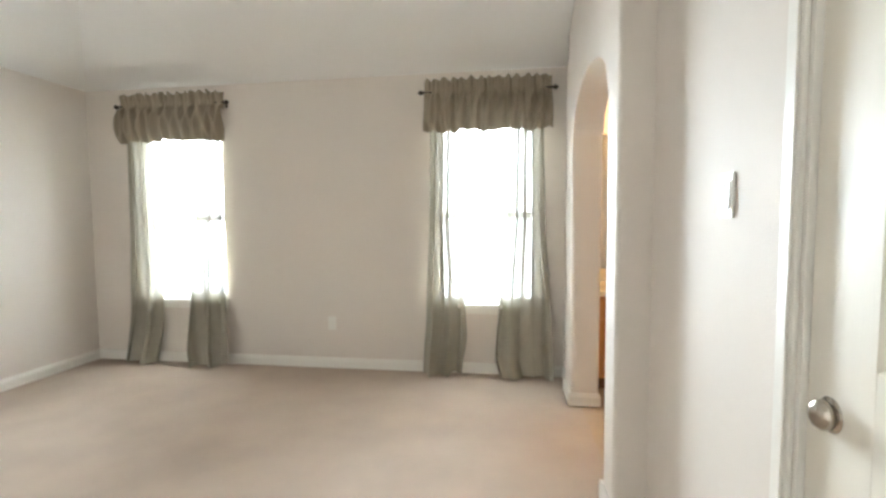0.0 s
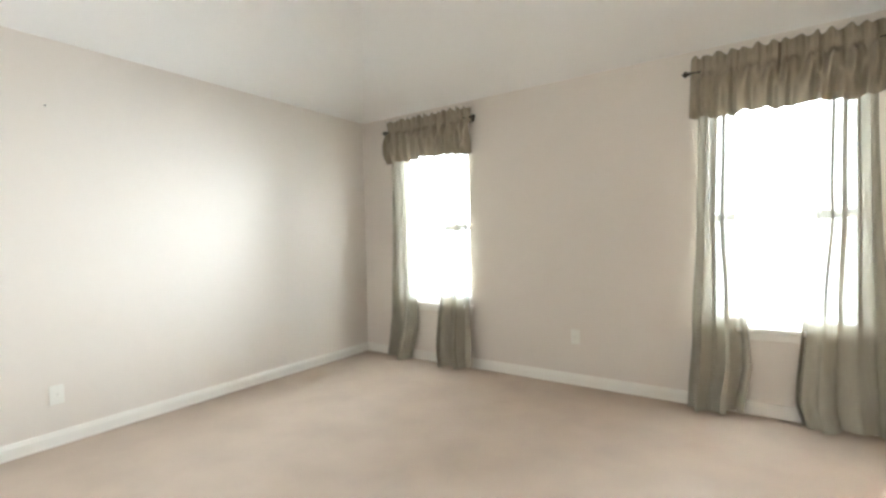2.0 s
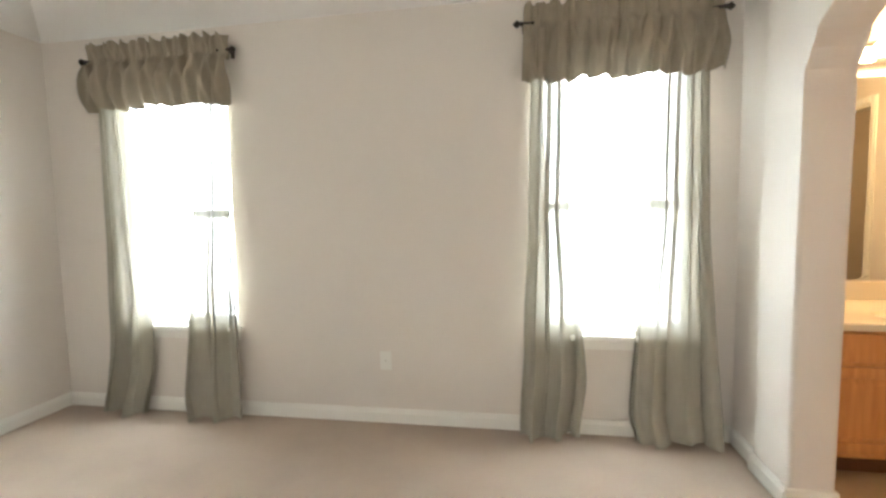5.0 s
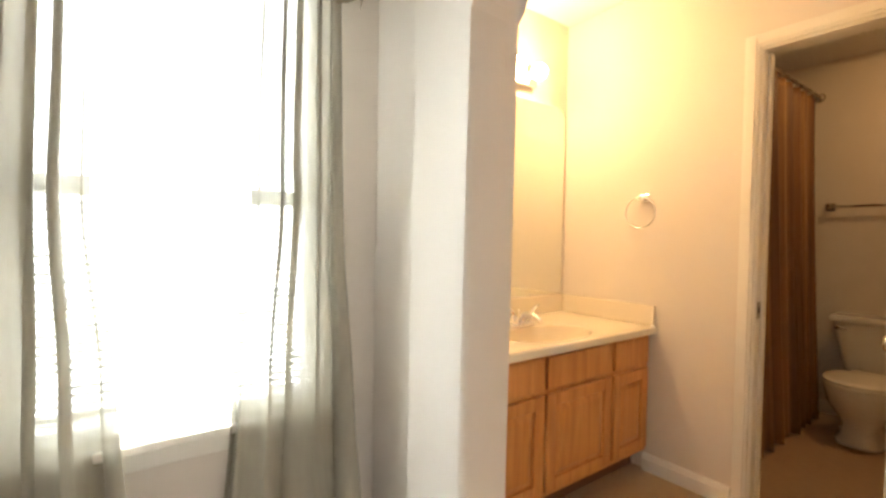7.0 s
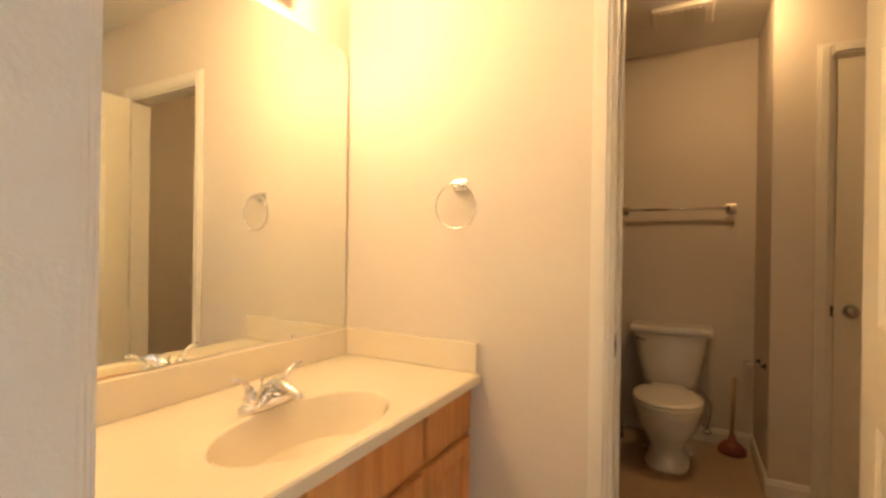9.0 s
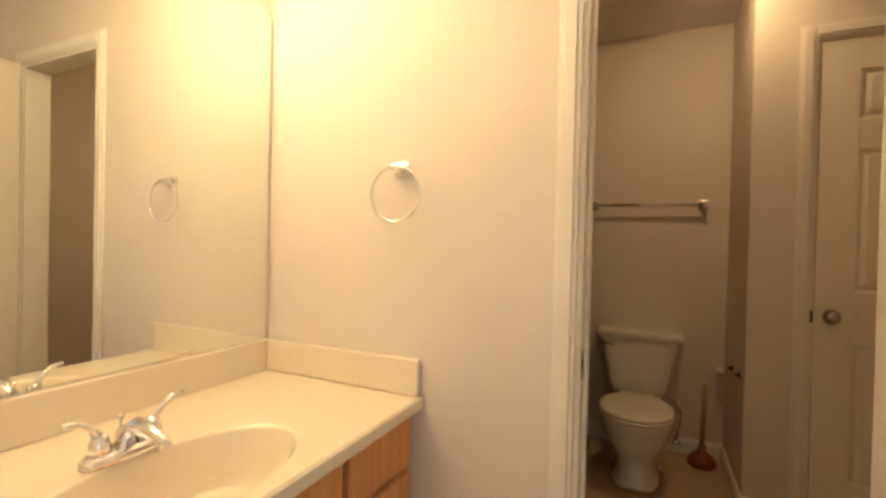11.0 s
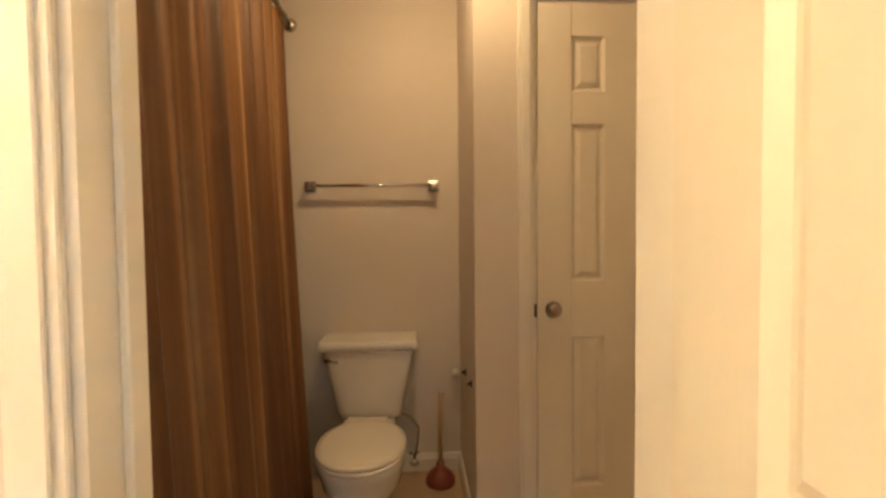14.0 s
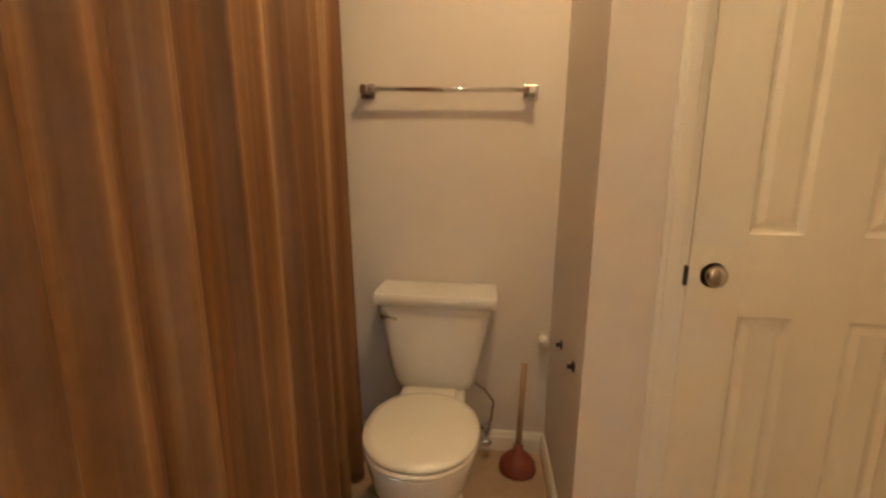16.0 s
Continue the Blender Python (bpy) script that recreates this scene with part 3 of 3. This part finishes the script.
# ---------------------------------------------------------------- vanity
VX0, VX1, VF, CT = AXB + 0.004, BX - 0.004, 4.50, 0.733
van = thing("vanity_cabinet", pose(0, 0, 0), "honey oak bathroom vanity cabinet with framed doors", "cabinet")
bm = box(VX0, VX1, VF + 0.02, BN - 0.004, 0.10, 0.60)
box(VX0, VX1, VF + 0.08, BN - 0.004, 0.0, 0.10, bm=bm)
part("carcass", bm, OAK, van)
stiles = (VX0, 2.615, 3.078, VX1)
bm = bmesh.new()
for i, x in enumerate(stiles):
    a, b = (x, x + 0.03) if i == 0 else (x - 0.03, x) if i == 3 else (x - 0.022, x + 0.022)
    box(a, b, VF, VF + 0.02, 0.10, CT - 0.03, 0.001, bm, 1)
for (a, b) in zip(stiles, stiles[1:]):
    for z0, z1 in ((0.10, 0.135), (0.525, 0.56), (0.675, CT - 0.03)):
        box(a + 0.02, b - 0.02, VF + 0.001, VF + 0.02, z0, z1, bm=bm)
part("face_frame", bm, OAK, van)
# strip over the oak plinth, the overhang's shade put into its colour
part("toe_kick", box(VX0 + 0.002, VX1 - 0.002, VF + 0.072, VF + 0.08, 0.0, 0.099), GAP, van, "recessed oak toe kick with its shade painted in")
for a, b in zip(stiles, stiles[1:]):
    x0, x1 = a + (0.022 if a == VX0 else 0.012), b - (0.022 if b == VX1 else 0.012)
    dr = part("drawer_front", box(x0, x1, VF - 0.019, VF - 0.001, 0.550, 0.682, 0.004), OAK, van)
    z0, z1, s = 0.125, 0.528, 0.052
    dm = box(x0, x0 + s, VF - 0.019, VF - 0.001, z0, z1, 0.003, seg=1)
    box(x1 - s, x1, VF - 0.019, VF - 0.001, z0, z1, 0.003, dm, 1)
    for p, q in ((z0, z0 + s), (z1 - s, z1)):
        box(x0 + s, x1 - s, VF - 0.019, VF - 0.001, p, q, 0.003, dm, 1)
    door = part("cabinet_door", dm, OAK, van)
    pm = bmesh.new()
    loops = []
    for ins, y in ((-0.003, VF - 0.006), (0.006, VF - 0.006), (0.03, VF - 0.015)):
        loops.append([pm.verts.new(c) for c in ((x0 + s + ins, y, z0 + s + ins), (x1 - s - ins, y, z0 + s + ins), (x1 - s - ins, y, z1 - s - ins), (x0 + s + ins, y, z1 - s - ins))])
    for p, q in zip(loops, loops[1:]):
        for i in range(4):
            pm.faces.new((p[i], p[(i + 1) % 4], q[(i + 1) % 4], q[i]))
    pm.faces.new(loops[-1])
    part("raised_panel", pm, OAK, door)

# one-piece top with an oval bowl
SX, SYC, RX, RY = 2.80, 4.645, 0.255, 0.145
top = thing("sink_counter", pose(0, 0, 0), "cream cultured marble vanity top with a moulded oval sink", "countertop")
bm = bmesh.new()
x0, x1, y0, y1 = VX0 - 0.003, VX1 + 0.002, 4.457, BN - 0.003
angs = sorted({*(2 * math.pi * i / 64 for i in range(64)), *(math.atan2(y - SYC, x - SX) % (2 * math.pi) for x in (x0, x1) for y in (y0, y1))})


def on_rect(a, ins=0.0):
    c, s = math.cos(a), math.sin(a)
    k = min(((x1 - ins - SX) / c if c > 0 else (x0 + ins - SX) / c) if abs(c) > 1e-9 else 1e9, ((y1 - ins - SYC) / s if s > 0 else (y0 + ins - SYC) / s) if abs(s) > 1e-9 else 1e9)
    return SX + c * k, SYC + s * k


rings = [[(*on_rect(a), CT - 0.034) for a in angs], [(*on_rect(a), CT - 0.006) for a in angs], [(*on_rect(a, 0.006), CT) for a in angs]]
for k, z in ((1.06, CT), (1.03, CT - 0.001), (1.0, CT - 0.005), (0.96, CT - 0.02), (0.88, CT - 0.06), (0.72, CT - 0.105), (0.45, CT - 0.13), (0.12, CT - 0.14)):
    rings.append([(SX + RX * k * math.cos(a), SYC + RY * k * math.sin(a), z) for a in angs])
rows = [[bm.verts.new(p) for p in r] for r in rings]
for p, q in zip(rows, rows[1:]):
    for i in range(len(angs)):
        j = (i + 1) % len(angs)
        bm.faces.new((p[i], p[j], q[j], q[i]))
bm.faces.new(rows[-1])
tp = part("top_with_bowl", bm, MARBLE, top, "", True)
tp.data.set_sharp_from_angle(angle=radians(20))
part("backsplash", box(VX0, VX1 - 0.02, BN - 0.022, BN - 0.002, CT + 0.0005, CT + 0.103, 0.004), MARBLE, top)
part("side_splash", box(VX1 - 0.019, VX1 + 0.002, 4.466, BN - 0.002, CT + 0.0005, CT + 0.103, 0.004), MARBLE, top)
part("drain", loft([(SX, SYC, CT - 0.139, 0.026, 0.026), (SX, SYC, CT - 0.136, 0.026, 0.026), (SX, SYC, CT - 0.134, 0.018, 0.018)]), CHROME, top, "chrome drain ring", True)

# faucet
fa = thing("faucet", pose(2.812, 4.812, CT) @ Matrix.Diagonal((0.95, 0.95, 0.95, 1)), "chrome two-handle centerset bathroom faucet", "faucet")
part("base_plate", loft([(0, 0, 0.0, 0.085, 0.03, 3), (0, 0, 0.012, 0.085, 0.03, 3), (0, 0, 0.022, 0.076, 0.024, 3)]), CHROME, fa, "", True)
part("spout", tube([(0, 0.005, 0.015), (0, 0, 0.045), (0, -0.03, 0.066), (0, -0.075, 0.064), (0, -0.115, 0.050), (0, -0.125, 0.038)], 0.012, radii=[0.024, 0.020, 0.017, 0.014, 0.013, 0.012], n=18), CHROME, fa, "", True)
for s in (-1, 1):
    hd = part("handle_base", loft([(s * 0.052, 0, 0.018, 0.022, 0.022), (s * 0.052, 0, 0.040, 0.019, 0.019), (s * 0.052, 0, 0.058, 0.014, 0.014), (s * 0.052, 0, 0.064, 0.006, 0.006)]), CHROME, fa, "", True)
    part("lever", tube([(s * 0.052, 0, 0.054), (s * 0.072, -0.004, 0.078), (s * 0.092, -0.006, 0.095), (s * 0.118, -0.008, 0.100)], 0.006, radii=[0.011, 0.008, 0.0065, 0.005]), CHROME, fa, "", True)
part("lift_rod", tube([(0, 0.022, 0.015), (0, 0.022, 0.07), (0, 0.022, 0.072), (0, 0.022, 0.082)], 0.003, radii=[0.003, 0.003, 0.007, 0.006]), CHROME, fa, "", True)

# mirror: a plain plate with clipped upper corners
mi = thing("wall_mirror", pose(0, BN - 0.002, 0), "large frameless wall mirror over the vanity", "mirror")
MX0, MX1, MZ0, MZ1, CH = AXB + 0.015, 3.383, CT + 0.106, 1.925, 0.07
out = [(MX0, MZ0), (MX1, MZ0)] + [(MX1 - CH + CH * math.cos(a * math.pi / 16), MZ1 - CH + CH * math.sin(a * math.pi / 16)) for a in range(9)] + [(MX0 + CH - CH * math.sin(a * math.pi / 16), MZ1 - CH + CH * math.cos(a * math.pi / 16)) for a in range(9)]
bm = bmesh.new()
f = bm.faces.new([bm.verts.new((x, -0.005, z)) for x, z in out])
ext = bmesh.ops.extrude_face_region(bm, geom=[f])
bmesh.ops.translate(bm, vec=(0, 0.005, 0), verts=[v for v in ext["geom"] if isinstance(v, bmesh.types.BMVert)])
part("glass", bm, MIRROR, mi)
for x in (2.45, 3.12):
    part("clip", box(x - 0.01, x + 0.01, -0.008, -0.0051, MZ0 - 0.001, MZ0 + 0.01, 0.001, seg=1), CHROME, mi, "small chrome mirror clip")

# vanity light bar
vl = thing("vanity_light", pose(2.795, BN - 0.001, 2.038), "chrome vanity light bar with round globe bulbs, lit", "wall lamp")
part("back_bar", box(-0.29, 0.29, -0.05, -0.001, -0.055, 0.055, 0.006), CHROME, vl)
for k in range(4):
    x = -0.2325 + 0.155 * k
    so = tube([(x, -0.05, 0), (x, -0.072, 0)], 0.02, n=20)
    part("socket", so, CHROME, vl, "", True)
    part("bulb", ball((x, -0.113, 0), 0.042), BULB, vl, "glowing frosted globe bulb", True)

# towel ring
tr = thing("towel_ring", pose(BX, 4.54, 1.372), "chrome towel ring hanging from a square mount", "towel ring")
part("mount", box(-0.012, 0, -0.026, 0.026, -0.02, 0.022, 0.005), CHROME, tr)
bm = box(-0.05, -0.012, -0.013, 0.013, -0.012, 0.012, 0.004)
part("post", bm, CHROME, tr)
part("ring", tube([(-0.04 , 0.078 * math.sin(a * math.pi / 24), -0.072 - 0.078 * -math.cos(a * math.pi / 24) ) for a in range(49)], 0.0045), CHROME, tr, "", True)

# ---------------------------------------------------------------- toilet room
tb = thing("towel_bar", pose(TX, 3.923, 1.416), "chrome towel bar with square brackets", "towel bar")
part("bar", tube([(-0.062, -0.298, 0), (-0.062, 0.298, 0)], 0.0095, n=16), CHROME, tb, "", True)
for s in (-1, 1):
    bm = box(-0.010, 0, s * 0.298 - 0.027, s * 0.298 + 0.027, -0.027, 0.027, 0.004)
    box(-0.076, -0.010, s * 0.298 - 0.014, s * 0.298 + 0.014, -0.016, 0.016, 0.004, bm)
    part("bracket", bm, NICKEL, tb)

to = thing("toilet", pose(TX, 3.937, 0) @ Matrix.Diagonal((1, 1, 0.95, 1)), "white two-piece porcelain toilet with the lid shut", "toilet")
bm = loft([(-0.40, 0, 0.0, 0.20, 0.115, 3), (-0.40, 0, 0.02, 0.20, 0.115, 3), (-0.40, 0, 0.05, 0.18, 0.095, 2.6), (-0.41, 0, 0.12, 0.165, 0.090, 2.4), (-0.43, 0, 0.18, 0.185, 0.122, 2.3), (-0.46, 0, 0.25, 0.208, 0.155, 2.2), (-0.475, 0, 0.32, 0.214, 0.166, 2.1), (-0.48, 0, 0.352, 0.216, 0.171, 2.1), (-0.48, 0, 0.362, 0.210, 0.166, 2.1)], n=40)
part("bowl", bm, PORC, to, "", True)
part("bowl_deck", box(-0.33, -0.03, -0.12, 0.12, 0.27, 0.362, 0.02, seg=3), PORC, to, "", True)
tk = loft([(-0.115, 0, 0.363, 0.080, 0.130, 5), (-0.115, 0, 0.372, 0.088, 0.142, 6), (-0.115, 0, 0.40, 0.092, 0.152, 7), (-0.115, 0, 0.695, 0.098, 0.206, 9)], n=64)
part("tank", tk, PORC, to, "", True).data.set_sharp_from_angle(angle=radians(50))
ld = loft([(-0.116, 0, 0.695, 0.104, 0.214, 14), (-0.116, 0, 0.700, 0.110, 0.222, 16), (-0.116, 0, 0.727, 0.112, 0.225, 16), (-0.116, 0, 0.740, 0.106, 0.218, 14)], n=96)
part("tank_lid", ld, PORC, to, "", True).data.set_sharp_from_angle(angle=radians(50))
part("seat", loft([(-0.495, 0, 0.363, 0.205, 0.168, 2.15), (-0.495, 0, 0.368, 0.211, 0.174, 2.15), (-0.495, 0, 0.380, 0.207, 0.171, 2.15)], n=48), SEATP, to, "", True)
part("seat_lid", loft([(-0.49, 0, 0.3805, 0.206, 0.170, 2.15), (-0.49, 0, 0.388, 0.211, 0.175, 2.15), (-0.49, 0, 0.398, 0.206, 0.171, 2.15), (-0.485, 0, 0.404, 0.175, 0.145, 2.15), (-0.48, 0, 0.406, 0.08, 0.07, 2.1)], n=48), SEATP, to, "", True)
part("lid_neck", box(-0.36, -0.248, -0.088, 0.088, 0.382, 0.399, 0.006), SEATP, to, "", True)
for s in (-1, 1):
    part("seat_hinge", box(-0.262, -0.232, s * 0.07 - 0.018, s * 0.07 + 0.018, 0.363, 0.392, 0.006), SEATP, to)
    part("bolt_cap", ball((-0.33, s * 0.112, 0.02), 0.014, squash=(1, 1, 0.8), n=8), PORC, to, "", True)
fl = tube([(-0.214, 0.178, 0.660), (-0.232, 0.178, 0.660)], 0.012)
tube([(-0.230, 0.178, 0.660), (-0.234, 0.155, 0.657), (-0.236, 0.130, 0.651)], 0.006, fl)
part("flush_lever", fl, NICKEL, to, "chrome flush lever", True)
wv = thing("water_valve", pose(TX, 3.735, 0.075), "chrome shut-off valve with a braided supply line", "water valve")
part("escutcheon", tube([(0, 0, 0), (-0.006, 0, 0)], 0.028, n=20), CHROME, wv, "", True)
part("valve_body", tube([(-0.004, 0, 0), (-0.07, 0, 0)], 0.009), CHROME, wv, "", True)
part("valve_handle", ball((-0.082, 0, 0), 0.02, squash=(0.5, 1.2, 0.8), n=8), CHROME, wv, "", True)
part("supply_line", tube([(-0.055, 0, 0.005), (-0.06, -0.018, 0.10), (-0.07, -0.022, 0.17), (-0.085, 0.02, 0.23), (-0.1, 0.075, 0.272)], 0.005), NICKEL, wv, "", True)

pl = thing("plunger", pose(5.088, 3.612, -0.004), "wooden-handled plunger with a red-brown rubber cup", "plunger")
part("cup", loft([(0, 0, 0.0, 0.068, 0.068), (0, 0, 0.012, 0.071, 0.071), (0, 0, 0.035, 0.066, 0.066), (0, 0, 0.060, 0.046, 0.046), (0, 0, 0.075, 0.022, 0.022), (0, 0, 0.105, 0.017, 0.017)]), RUBBER, pl, "red-brown rubber cup", True)
part("handle", tube([(0, 0, 0.09), (0.012, -0.004, 0.26), (0.022, -0.008, 0.43)], 0.011), STICK, pl, "bare wooden handle", True)
hp = thing("paper_holder", pose(4.84, NK, 0.575), "wall paper holder posts, without a roll", "paper holder")
for x, z in ((-0.10, 0.012), (0.11, -0.006)):
    bm = box(x - 0.012, x + 0.012, 0, 0.006, z - 0.014, z + 0.014, 0.002, seg=1)
    tube([(x, 0.005, z), (x, 0.02, z)], 0.007, bm)
    part("post", bm, BLACKIRON, hp)
part("paper_end", tube([(0.30, 0.03, -0.075), (0.375, 0.03, -0.075)], 0.018, n=24), SEATP, hp, "white plastic holder end", True)

# shower curtain on its rod, in front of the tub
RODY, RODZ = 4.302, 2.185
sr = thing("shower_rod", pose(0, RODY, RODZ), "bronze shower curtain rod between two walls", "shower rod")
part("rod", tube([(BX + 0.10, 0, 0), (TX, 0, 0)], 0.0125, n=16), NICKEL, sr, "", True)
for x, s in ((BX + 0.10, 1), (TX, -1)):
    part("flange", tube([(x, 0, 0), (x + s * 0.008, 0, 0), (x + s * 0.022, 0, 0)], 0.03, radii=[0.032, 0.030, 0.016], n=20), NICKEL, sr, "", True)


def shower_shape(u, v):
    z = 0.012 + v * 2.143
    x0, x1 = BX + 0.135, TX - 0.115 - 0.05 * (1 - v) ** 1.2
    x = x0 + (x1 - x0) * (u + 0.006 * math.sin(40 * u + 1.3))
    k = 0.55 + 0.6 * (1 - v)
    y = 0.026 * k * (math.sin(6.283 * 11.5 * u + 0.6 * math.sin(7 * u)) + 0.5 * math.sin(6.283 * 19 * u + 0.8 * v) + 0.35 * math.sin(6.283 * 5.2 * u + 2))
    y -= 0.085 * (1 - v) ** 1.3
    return (x, y, z - RODZ)


sc = thing("shower_curtain", pose(0, RODY, RODZ), "brown vertically streaked cloth shower curtain, drawn closed", "shower curtain")
cl = part("cloth", cloth(220, 40, shower_shape, True), SHOWER, sc, "", True)
so = cl.modifiers.new("thickness", "SOLIDIFY")
so.thickness = 0.002
for k in range(12):
    x = BX + 0.18 + (TX - 0.11 - BX - 0.18) * k / 11
    part("hook", tube([(x, 0.019 * math.cos(a * math.pi / 6), -0.012 + 0.026 * math.sin(a * math.pi / 6)) for a in range(13)], 0.0018, n=6), NICKEL, sc, "", True)

# ceiling fan grille and dome lamp
ev = thing("exhaust_fan", pose(4.71, 3.89, BC), "white square exhaust fan grille on the ceiling", "exhaust fan")
part("grille_frame", box(-0.13, 0.13, -0.145, 0.145, -0.026, -0.0005, 0.012), PLASTIC, ev)
for k in range(9):
    part("slat", box(-0.10, 0.10, -0.112 + 0.026 * k, -0.100 + 0.026 * k, -0.031, -0.0262, 0.001, seg=1), PLASTIC, ev)
dl = thing("ceiling_lamp", pose(4.40, 3.65, BC), "small round ceiling lamp with a white dome", "ceiling lamp")
part("base", loft([(0, 0, -0.018, 0.075, 0.075), (0, 0, -0.0005, 0.075, 0.075)]), NICKEL, dl, "", True)
part("dome", loft([(0, 0, -0.0185, 0.066, 0.066), (0, 0, -0.035, 0.062, 0.062), (0, 0, -0.05, 0.045, 0.045), (0, 0, -0.057, 0.02, 0.02)]), DOME, dl, "white glass dome", True)

# ---------------------------------------------------------------- outside
structure("ground", box(-300, 300, 5.6, 600, -0.5, -0.3), GRASS, "mown lawn outside the windows", "ground")
